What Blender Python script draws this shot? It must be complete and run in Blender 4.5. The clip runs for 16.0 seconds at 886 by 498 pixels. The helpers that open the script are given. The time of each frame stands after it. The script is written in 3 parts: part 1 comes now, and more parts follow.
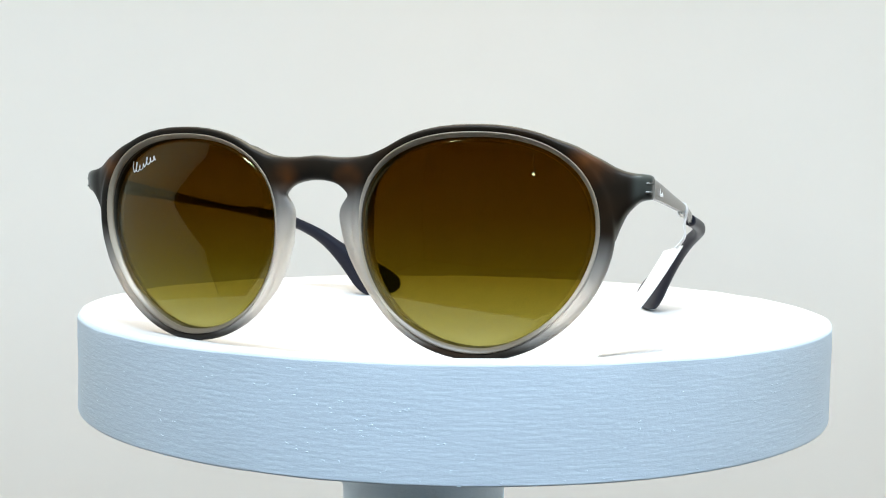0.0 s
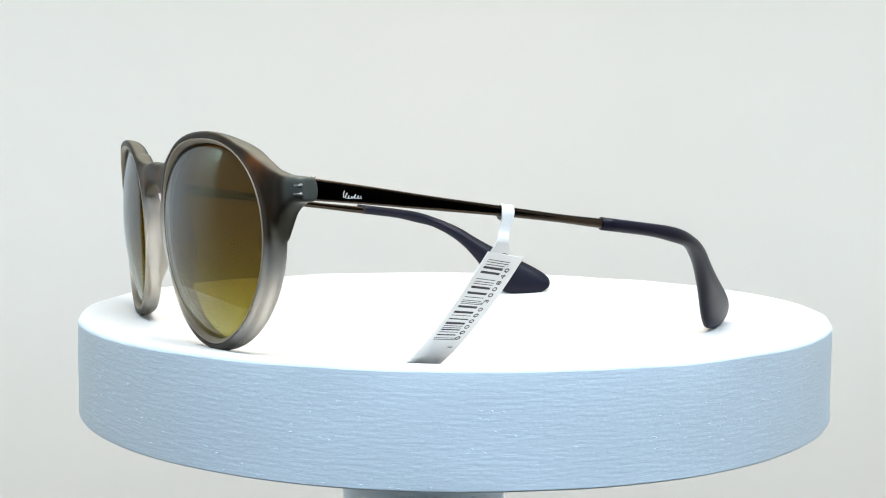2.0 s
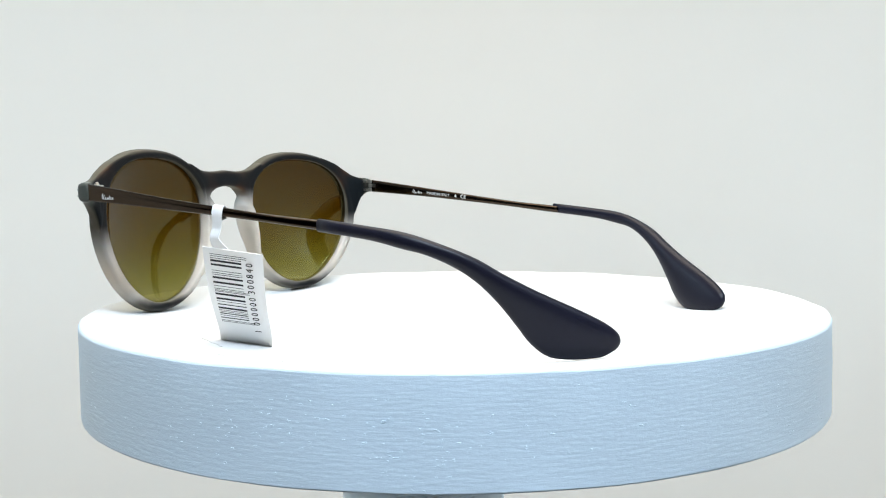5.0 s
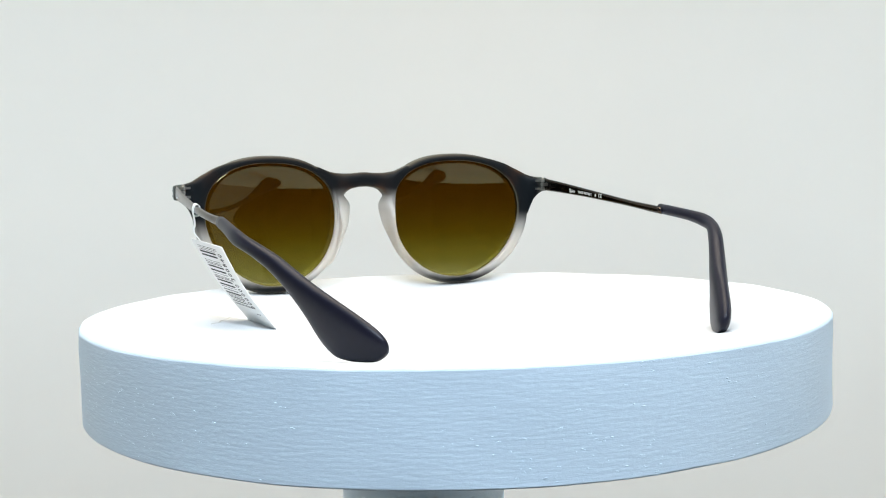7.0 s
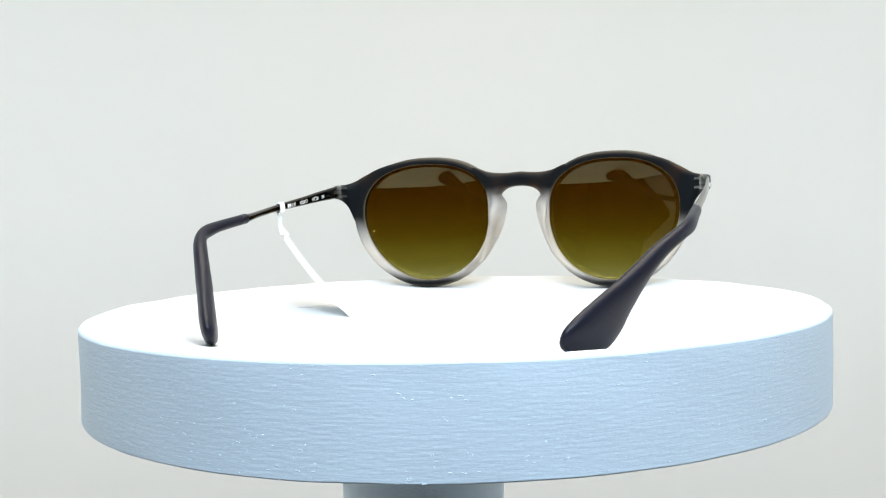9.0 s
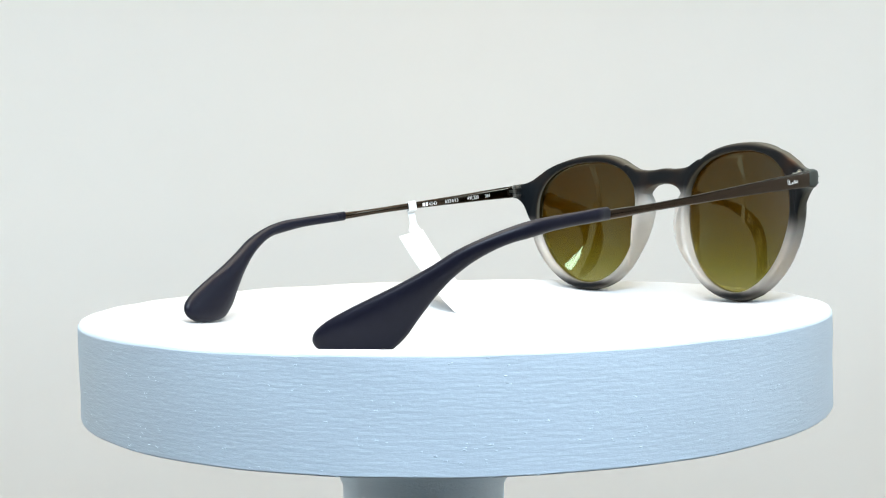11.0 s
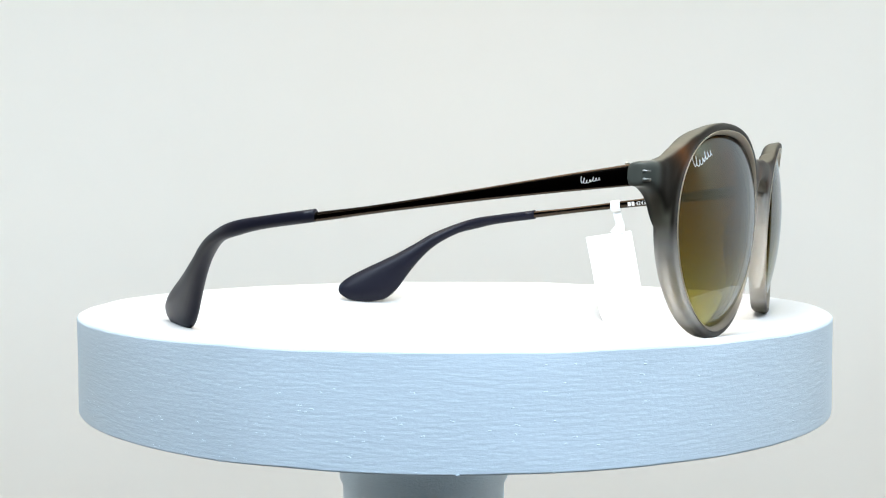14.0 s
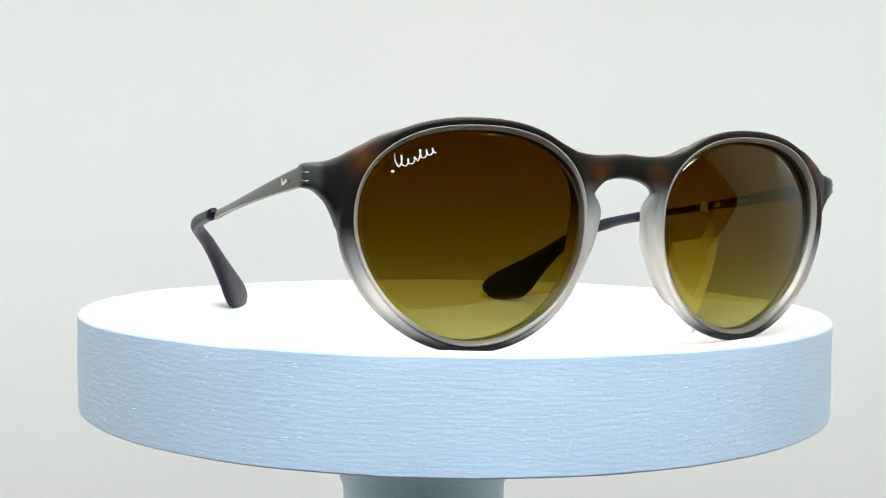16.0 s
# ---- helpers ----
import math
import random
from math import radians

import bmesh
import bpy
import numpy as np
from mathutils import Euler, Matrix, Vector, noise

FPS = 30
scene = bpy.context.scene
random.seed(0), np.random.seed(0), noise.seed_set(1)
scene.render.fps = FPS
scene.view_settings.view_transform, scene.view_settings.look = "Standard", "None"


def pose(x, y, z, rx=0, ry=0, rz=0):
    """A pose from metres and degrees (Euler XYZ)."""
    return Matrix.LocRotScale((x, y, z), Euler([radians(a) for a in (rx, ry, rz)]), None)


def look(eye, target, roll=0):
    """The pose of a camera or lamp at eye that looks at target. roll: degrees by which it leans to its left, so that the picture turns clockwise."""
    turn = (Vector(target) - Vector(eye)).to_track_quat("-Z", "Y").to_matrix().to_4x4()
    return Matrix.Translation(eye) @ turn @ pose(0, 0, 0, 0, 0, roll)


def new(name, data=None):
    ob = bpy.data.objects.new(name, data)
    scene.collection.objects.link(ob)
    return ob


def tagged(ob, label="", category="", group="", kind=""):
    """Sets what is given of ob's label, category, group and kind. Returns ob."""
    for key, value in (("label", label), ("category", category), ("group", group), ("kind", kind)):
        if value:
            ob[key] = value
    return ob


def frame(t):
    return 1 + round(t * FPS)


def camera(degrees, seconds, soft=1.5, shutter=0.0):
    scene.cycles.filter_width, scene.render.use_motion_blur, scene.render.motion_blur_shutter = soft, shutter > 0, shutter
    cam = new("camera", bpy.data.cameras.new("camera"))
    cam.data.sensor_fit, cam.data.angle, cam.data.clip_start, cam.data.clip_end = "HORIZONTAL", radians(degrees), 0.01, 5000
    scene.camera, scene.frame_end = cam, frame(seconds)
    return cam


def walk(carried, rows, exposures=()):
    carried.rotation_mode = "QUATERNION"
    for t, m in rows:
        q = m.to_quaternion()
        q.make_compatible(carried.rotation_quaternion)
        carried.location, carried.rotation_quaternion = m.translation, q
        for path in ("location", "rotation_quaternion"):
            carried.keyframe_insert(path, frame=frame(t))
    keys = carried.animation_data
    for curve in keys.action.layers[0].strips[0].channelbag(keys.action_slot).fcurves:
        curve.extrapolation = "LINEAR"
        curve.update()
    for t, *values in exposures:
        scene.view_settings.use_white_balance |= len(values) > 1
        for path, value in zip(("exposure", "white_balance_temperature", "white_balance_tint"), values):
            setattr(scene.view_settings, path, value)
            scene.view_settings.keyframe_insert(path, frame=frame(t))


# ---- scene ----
# A pair of sunglasses turns on a white turntable inside a white photo box.
R = 0.10307                      # radius of the turntable
CAM = pose(0, -0.30315, 0.03128, 90 - 2.916, 0, 0.567) @ pose(0, 0, 0, 0, 0, -0.321)
cam = camera(45.79, 16.0, soft=1.1)
walk(cam, [(0.0, CAM), (16.0, CAM)], ((0.0, 0.0), (3.0, -0.02), (6.5, -0.05), (8.0, -0.04), (9.0, 0.01), (11.5, 0.0), (14.5, 0.05), (16.0, 0.03)))

# ---- light ----
world = bpy.data.worlds.new("world")
scene.world = world
world.use_nodes = True
world.node_tree.nodes["Background"].inputs["Color"].default_value = (0.6, 0.75, 1.0, 1)
world.node_tree.nodes["Background"].inputs["Strength"].default_value = 0.02


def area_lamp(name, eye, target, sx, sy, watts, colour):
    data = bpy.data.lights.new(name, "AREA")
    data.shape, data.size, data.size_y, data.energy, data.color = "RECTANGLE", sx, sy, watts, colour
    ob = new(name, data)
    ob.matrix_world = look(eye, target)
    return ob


area_lamp("ceiling_panel_lamp", (0, 0.05, 0.385), (0, 0.0501, 0), 0.36, 0.36, 2.15, (1.0, 0.89, 0.737))
# unseen cool lamp added in front to brighten the disc's edge
area_lamp("front_fill_lamp", (0.03, -0.285, 0.36), (0.02, -0.15, -0.04), 0.42, 0.05, 3.9, (0.73, 0.865, 1.0))
# two unseen lamps added to turn the sides of the backdrop bluish
area_lamp("side_fill_lamp", (0.40, 0.02, 0.15), (0.38, 0.42, 0.0), 0.4, 0.04, 1.20, (0.53, 0.79, 1.0))
area_lamp("side_fill_lamp", (-0.40, 0.02, 0.15), (-0.38, 0.42, 0.0), 0.4, 0.04, 1.35, (0.53, 0.79, 1.0))


# ---- materials ----
class Mat:
    """A small helper round one node tree."""

    def __init__(self, name):
        self.m = bpy.data.materials.new(name)
        self.m.use_nodes = True
        self.t = self.m.node_tree
        self.b = self.t.nodes["Principled BSDF"]
        self.out = self.t.nodes["Material Output"]

    def n(self, kind, **props):
        node = self.t.nodes.new(kind)
        for k, v in props.items():
            setattr(node, k, v)
        return node

    def put(self, socket, value):
        if isinstance(value, bpy.types.NodeSocket):
            self.t.links.new(value, socket)
        elif isinstance(value, tuple) and len(value) == 3 and socket.type == "RGBA":
            socket.default_value = (*value, 1)
        else:
            socket.default_value = value

    def math(self, op, a, b=0.0, c=0.0, clamp=False):
        node = self.n("ShaderNodeMath", operation=op, use_clamp=clamp)
        for s, v in zip(node.inputs, (a, b, c)):
            self.put(s, v)
        return node.outputs[0]

    def coords(self):
        node = self.n("ShaderNodeTexCoord")
        sep = self.n("ShaderNodeSeparateXYZ")
        self.t.links.new(node.outputs["Object"], sep.inputs[0])
        return node.outputs["Object"], sep.outputs

    def step(self, value, lo, hi):
        node = self.n("ShaderNodeMapRange", interpolation_type="SMOOTHSTEP")
        for k, v in (("Value", value), ("From Min", lo), ("From Max", hi)):
            self.put(node.inputs[k], v)
        return node.outputs[0]

    def mix(self, fac, a, b):
        node = self.n("ShaderNodeMix", data_type="RGBA")
        self.put(node.inputs["Factor"], fac)
        self.put(node.inputs[6], a)
        self.put(node.inputs[7], b)
        return node.outputs[2]

    def noise(self, vector, scale, detail=4.0, rough=0.55):
        node = self.n("ShaderNodeTexNoise")
        if vector is not None:
            self.put(node.inputs["Vector"], vector)
        self.put(node.inputs["Scale"], scale)
        self.put(node.inputs["Detail"], detail)
        self.put(node.inputs["Roughness"], rough)
        return node.outputs["Fac"]

    def bump(self, height, distance, strength=1.0, normal=None):
        node = self.n("ShaderNodeBump")
        self.put(node.inputs["Height"], height)
        self.put(node.inputs["Distance"], distance)
        self.put(node.inputs["Strength"], strength)
        if normal is not None:
            self.put(node.inputs["Normal"], normal)
        return node.outputs[0]

    def set(self, **values):
        names = dict(colour="Base Color", rough="Roughness", metal="Metallic", normal="Normal", trans="Transmission Weight",
                     ior="IOR", coat="Coat Weight", sheen="Sheen Weight", spec="Specular IOR Level", emit="Emission Color", emit_power="Emission Strength")
        for k, v in values.items():
            self.put(self.b.inputs[names[k]], v)
        return self


def plain(name, colour, rough=0.5, metal=0.0, grain=0.06, scale=400.0, spec=0.5):
    m = Mat(name)
    v, _ = m.coords()
    f = m.noise(v, scale)
    m.set(spec=spec)
    m.set(colour=m.mix(f, tuple(c * (1 - grain) for c in colour), tuple(min(1, c * (1 + grain)) for c in colour)), rough=rough, metal=metal)
    return m.m


def painted_disc(name, low, high):
    m = Mat(name)
    v, s = m.coords()
    ang = m.math("ARCTAN2", s[1], s[0])
    comb = m.n("ShaderNodeCombineXYZ")
    m.put(comb.inputs[0], m.math("MULTIPLY", ang, R * 0.14))
    m.put(comb.inputs[1], s[2])
    m.put(comb.inputs[2], m.math("MULTIPLY", m.math("SQRT", m.math("ADD", m.math("MULTIPLY", s[0], s[0]), m.math("MULTIPLY", s[1], s[1]))), 0.05))
    strokes = m.noise(comb.outputs[0], 1500.0, 5.0, 0.6)
    broad = m.noise(v, 18.0, 3.0)
    grit = m.noise(v, 600.0, 3.0)
    colour = m.mix(broad, low, high)
    normal = m.bump(strokes, 0.0005, 0.21, m.bump(grit, 0.0002, 0.15))
    return m.set(colour=colour, rough=0.55, normal=normal, spec=0.3).m


def frosted_plastic():
    m = Mat("frosted_gradient_plastic")
    v, s = m.coords()
    ax = m.math("ABSOLUTE", s[0])
    wob = m.math("MULTIPLY", m.math("SUBTRACT", m.noise(v, 90.0, 2.0), 0.5), 0.004)
    z = m.math("ADD", s[2], wob)
    shift = m.math("MULTIPLY", m.step(ax, 0.008, 0.05), 0.010)
    top = m.step(m.math("ADD", z, shift), 0.0225, 0.0372)
    low = m.math("MULTIPLY", m.math("SUBTRACT", 1.0, m.step(z, 0.0018, 0.0098)), 1.0)
    dark = m.math("MAXIMUM", top, low)
    bare_end = m.math("MULTIPLY", m.step(ax, 0.0638, 0.0662), 0.03)
    dark = m.math("MULTIPLY", dark, m.math("SUBTRACT", 1.0, bare_end))
    # warm brown outside, near-black navy towards the face
    flat = m.math("SUBTRACT", s[1], m.math("MULTIPLY", m.math("MULTIPLY", s[0], s[0]), 1.923))
    flat = m.math("ADD", flat, m.math("MULTIPLY", s[2], 0.0688))
    inside = m.step(flat, -0.0012, 0.0002)
    blotch = m.noise(v, 55.0, 3.0)
    brown = m.mix(m.step(blotch, 0.45, 0.75), (0.014, 0.0115, 0.0082), (0.026, 0.0145, 0.007))
    # amber spots in the base colour at the bridge and the end pieces
    near = m.n("ShaderNodeVectorMath", operation="DISTANCE")
    spot = m.n("ShaderNodeCombineXYZ")
    m.put(spot.inputs[0], ax)
    m.put(spot.inputs[1], s[2])
    m.put(near.inputs[0], spot.outputs[0])
    near.inputs[1].default_value = (0.0075, 0.0368, 0)
    far = m.n("ShaderNodeVectorMath", operation="DISTANCE")
    m.put(far.inputs[0], spot.outputs[0])
    far.inputs[1].default_value = (0.0565, 0.0395, 0)
    amber = m.math("MAXIMUM", m.math("SUBTRACT", 1.0, m.step(near.outputs["Value"], 0.0005, 0.0045)), m.math("SUBTRACT", 1.0, m.step(far.outputs["Value"], 0.0010, 0.0065)))
    amber = m.math("MULTIPLY", amber, m.step(m.noise(v, 130.0, 2.0), 0.2, 0.75))
    brown = m.mix(amber, brown, (0.115, 0.040, 0.009))
    brown = m.mix(inside, brown, (0.0035, 0.0050, 0.0065))
    # the edge of the rim is paler than its two faces, by object normal
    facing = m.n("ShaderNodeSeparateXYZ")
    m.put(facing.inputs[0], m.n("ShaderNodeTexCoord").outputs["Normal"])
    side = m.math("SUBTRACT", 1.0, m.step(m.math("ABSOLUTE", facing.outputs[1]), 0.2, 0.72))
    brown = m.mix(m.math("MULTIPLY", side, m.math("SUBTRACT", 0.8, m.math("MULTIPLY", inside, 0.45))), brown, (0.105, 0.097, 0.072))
    # bare greenish block that holds the hinge
    bare = m.step(ax, 0.0645, 0.0662)
    brown = m.mix(m.math("MULTIPLY", bare, 0.9), brown, (0.046, 0.054, 0.046))
    m.set(colour=m.mix(dark, (0.85, 0.79, 0.715), brown), trans=m.math("SUBTRACT", 0.80, m.math("MULTIPLY", dark, 0.78)),
          rough=m.math("SUBTRACT", m.math("ADD", 0.34, m.math("MULTIPLY", dark, 0.10)), m.math("MULTIPLY", bare, 0.14)), ior=1.49, normal=m.bump(m.noise(v, 1500.0, 2.0), 0.0001, 0.2), spec=m.math("SUBTRACT", 0.5, m.math("MULTIPLY", dark, m.math("ADD", 0.35, m.math("MULTIPLY", inside, 0.09)))))
    return m.m


def highlit_plastic():
    m = Mat("highlit_frosted_plastic")
    v, s = m.coords()
    shift = m.math("MULTIPLY", m.step(m.math("ABSOLUTE", s[0]), 0.008, 0.05), 0.010)
    top = m.step(m.math("ADD", s[2], shift), 0.0250, 0.0400)
    low = m.math("MULTIPLY", m.math("SUBTRACT", 1.0, m.step(s[2], 0.0035, 0.0120)), 0.9)
    # the highlight along the chamfer is put into these pale tones
    pale = m.mix(top, (0.93, 0.835, 0.69), (0.74, 0.62, 0.46))
    m.set(colour=m.mix(low, pale, (0.18, 0.14, 0.095)), trans=0.5, rough=0.38, ior=1.49, normal=m.bump(m.noise(v, 1500.0, 2.0), 0.0001, 0.2), spec=0.3)
    return m.m


def tinted_lens():
    m = Mat("gradient_brown_lens")
    v, s = m.coords()
    ramp = m.n("ShaderNodeValToRGB")
    m.put(ramp.inputs[0], m.math("DIVIDE", s[2], 0.048))
    stops = ((0.05, (0.30, 0.275, 0.085)), (0.20, (0.180, 0.146, 0.018)), (0.40, (0.098, 0.058, 0.0025)), (0.62, (0.060, 0.025, 0.0008)), (0.92, (0.040, 0.0128, 0.0005)))
    el = ramp.color_ramp.elements
    while len(el) < len(stops):
        el.new(0.5)
    for e, (p, c) in zip(el, stops):
        e.position, e.color = p, (*[x ** 0.5 for x in c], 1)
    clear = m.n("ShaderNodeBsdfTransparent")
    m.put(clear.inputs[0], ramp.outputs[0])
    gloss = m.n("ShaderNodeBsdfGlossy")
    m.put(gloss.inputs["Roughness"], 0.008)
    face = m.n("ShaderNodeLayerWeight")
    m.put(face.inputs["Blend"], 0.5)
    m.put(gloss.inputs["Color"], m.mix(m.step(face.outputs["Facing"], 0.35, 0.7), (0.97, 1.0, 0.60), (0.86, 0.93, 1.0)))
    fac = m.math("ADD", m.math("MULTIPLY", m.math("POWER", face.outputs["Facing"], 5.0), 0.85), 0.037)
    mixed = m.n("ShaderNodeMixShader")
    m.put(mixed.inputs[0], fac)
    m.t.links.new(clear.outputs[0], mixed.inputs[1])
    m.t.links.new(gloss.outputs[0], mixed.inputs[2])
    m.t.links.new(mixed.outputs[0], m.out.inputs["Surface"])
    return m.m


def glow(name, colour, power):
    return Mat(name).set(colour=(0, 0, 0), emit=colour, emit_power=power).m


PAINT = painted_disc("brushed_pale_blue_paint", (0.685, 0.81, 0.915), (0.735, 0.85, 0.94))
TOP = painted_disc("white_top_paint", (0.600, 0.602, 0.602), (0.640, 0.642, 0.642))
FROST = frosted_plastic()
LENS = tinted_lens()
HIGHLIT = highlit_plastic()
WALL = plain("white_backdrop_paper", (0.685, 0.648, 0.600), 0.9, 0, 0.015, 12.0)
DARK = plain("dim_room_wall", (0.018, 0.018, 0.02), 0.9, 0, 0.1, 3.0)
GUN = plain("brown_gunmetal", (0.056, 0.042, 0.031), 0.16, 1.0, 0.08, 900.0)
STEEL = plain("hinge_steel", (0.46, 0.45, 0.42), 0.28, 1.0, 0.08, 900.0)
DULL = plain("dull_steel", (0.20, 0.205, 0.19), 0.42, 0.6, 0.1, 900.0)
RUBBER = plain("navy_rubber", (0.0068, 0.0070, 0.0145), 0.38, 0, 0.2, 700.0, 0.20)
PRINT = plain("white_print", (0.80, 0.80, 0.78), 0.6)
FAINT = plain("grey_print", (0.60, 0.60, 0.58), 0.6)
CARD = plain("white_tag_card", (0.83, 0.83, 0.82), 0.6, 0, 0.02, 200.0)
GLOW = glow("diode_glow", (0.9, 0.95, 1.0), 40.0)
SCUFF = plain("scuffed_paint", (0.54, 0.535, 0.52), 0.8)
INK = plain("black_ink", (0.012, 0.012, 0.014), 0.6)


# ---- mesh helpers ----
def part(name, bm, material, parent, label="", smooth=True):
    me = bpy.data.meshes.new(name)
    bmesh.ops.recalc_face_normals(bm, faces=bm.faces)
    for f in bm.faces:
        f.smooth = smooth
    bm.to_mesh(me)
    bm.free()
    me.materials.append(material)
    ob = new(name, me)
    ob.parent = parent
    return tagged(ob, label)


def loft(bm, rings, closed=False):
    """Skin a row of equal rings of points; end caps unless closed."""
    rows = [[bm.verts.new(p) for p in ring] for ring in rings]
    n = len(rows[0])
    pairs = list(zip(rows, rows[1:])) + ([(rows[-1], rows[0])] if closed else [])
    for a, b in pairs:
        for i in range(n):
            bm.faces.new((a[i], a[(i + 1) % n], b[(i + 1) % n], b[i]))
    if not closed:
        bm.faces.new(rows[0])
        bm.faces.new(rows[-1])
    return bm


def rounded(hw, hh, power=3.0, n=20):
    """A ring of (a, b), between an ellipse (2) and a box."""
    out = []
    for i in range(n):
        t = 2 * math.pi * i / n
        c, s = math.cos(t), math.sin(t)
        out.append((hw * math.copysign(abs(c) ** (2 / power), c), hh * math.copysign(abs(s) ** (2 / power), s)))
    return out


def spline(keys, n):
    """Catmull-Rom through rows of numbers."""
    k = [np.array(r, float) for r in keys]
    k = [2 * k[0] - k[1]] + k + [2 * k[-1] - k[-2]]
    out = []
    for j in range(n):
        u = j / (n - 1) * (len(k) - 3)
        i = min(int(u), len(k) - 4)
        t = u - i
        a, b, c, d = k[i:i + 4]
        out.append(0.5 * (2 * b + (c - a) * t + (2 * a - 5 * b + 4 * c - d) * t * t + (3 * b - a - 3 * c + d) * t ** 3))
    return out


def block(bm, centre, half, m=None):
    made = bmesh.ops.create_cube(bm, size=2.0)["verts"]
    for v in made:
        p = Vector((v.co.x * half[0], v.co.y * half[1], v.co.z * half[2]))
        v.co = Vector(centre) + ((m @ p) if m is not None else p)
    return made


MM = 0.001

# ---- setting ----
def backdrop():
    """White paper that sweeps up from the floor and round the sides without a corner."""
    hw, back, floor_z, top = 0.46, 0.52, -0.40, 0.40
    n = 72
    cove = 0.12
    prof = [(cove * (1 - math.sin(a)), floor_z + cove * (1 - math.cos(a))) for a in [math.pi / 2 * k / 12 for k in range(13)]]
    prof += [(0, floor_z + cove + (top - floor_z - cove) * k / 30) for k in range(1, 31)]
    bm = bmesh.new()
    rows = []
    for o, z in prof:
        # the two halves of the tent meet the front in a slanting edge
        edge = max(-0.25, -0.145 - 0.85 * abs(z - 0.05))
        row = []
        for i in range(n + 1):
            t = math.pi * (1 - i / n)
            c, s = math.cos(t), math.sin(t)
            row.append(bm.verts.new(((hw - o) * math.copysign(abs(c) ** 0.55, c), edge + (back - o - edge) * abs(s) ** 0.55, z)))
        rows.append(row)
    for a, b in zip(rows, rows[1:]):
        for i in range(n):
            bm.faces.new((a[i], a[i + 1], b[i + 1], b[i]))
    bm.faces.new(rows[0])
    ob = part("backdrop", bm, WALL, None)
    mod = ob.modifiers.new("thickness", "SOLIDIFY")
    mod.thickness, mod.offset = 0.004, -1
    tagged(ob, "seamless white paper backdrop of a photo box", "backdrop", kind="structure")


def slab(name, lo, hi, material, label, category):
    bm = bmesh.new()
    block(bm, [(a + b) / 2 for a, b in zip(lo, hi)], [(b - a) / 2 for a, b in zip(lo, hi)])
    return tagged(part(name, bm, material, None, smooth=False), label, category, kind="structure")


backdrop()
slab("ceiling", (-0.48, -0.32, 0.404), (0.48, 0.54, 0.414), WALL, "white top panel of the photo box", "ceiling")
slab("floor", (-0.9, -1.3, -0.46), (0.9, 0.8, -0.406), DARK, "dim floor of the room round the box", "floor")
slab("wall_south", (-0.9, -1.35, -0.46), (0.9, -1.3, 0.8), DARK, "dim plain wall behind the camera", "wall")
slab("wall_north", (-0.9, 0.8, -0.46), (0.9, 0.85, 0.8), DARK, "dim plain wall behind the box", "wall")
slab("wall_west", (-0.95, -1.35, -0.46), (-0.9, 0.85, 0.8), DARK, "dim plain side wall of the room", "wall")
slab("wall_east", (0.9, -1.35, -0.46), (0.95, 0.85, 0.8), DARK, "dim plain side wall of the room", "wall")
slab("ceiling", (-0.95, -1.35, 0.8), (0.95, 0.85, 0.85), DARK, "dim plain ceiling of the room", "ceiling")


# ---- turntable ----
THICK, LIP, DISH = 0.0248, 0.101, 0.0165

SCUFFS = ((0.0717, -0.618, 0.0200, 0.0003), (0.0881, -0.078, 0.0200, 0.0003), (0.0155, -1.943, 0.0157, 0.0005), (0.0152, -2.407, 0.0072, 0.0005), (0.0156, -0.788, 0.0042, 0.0005), (0.0153, -1.194, 0.0093, 0.0005), (0.0187, 0.964, 0.0139, 0.0005))


def dish(r):
    return -DISH * (1 - min(1.0, r / LIP) ** 1.1)


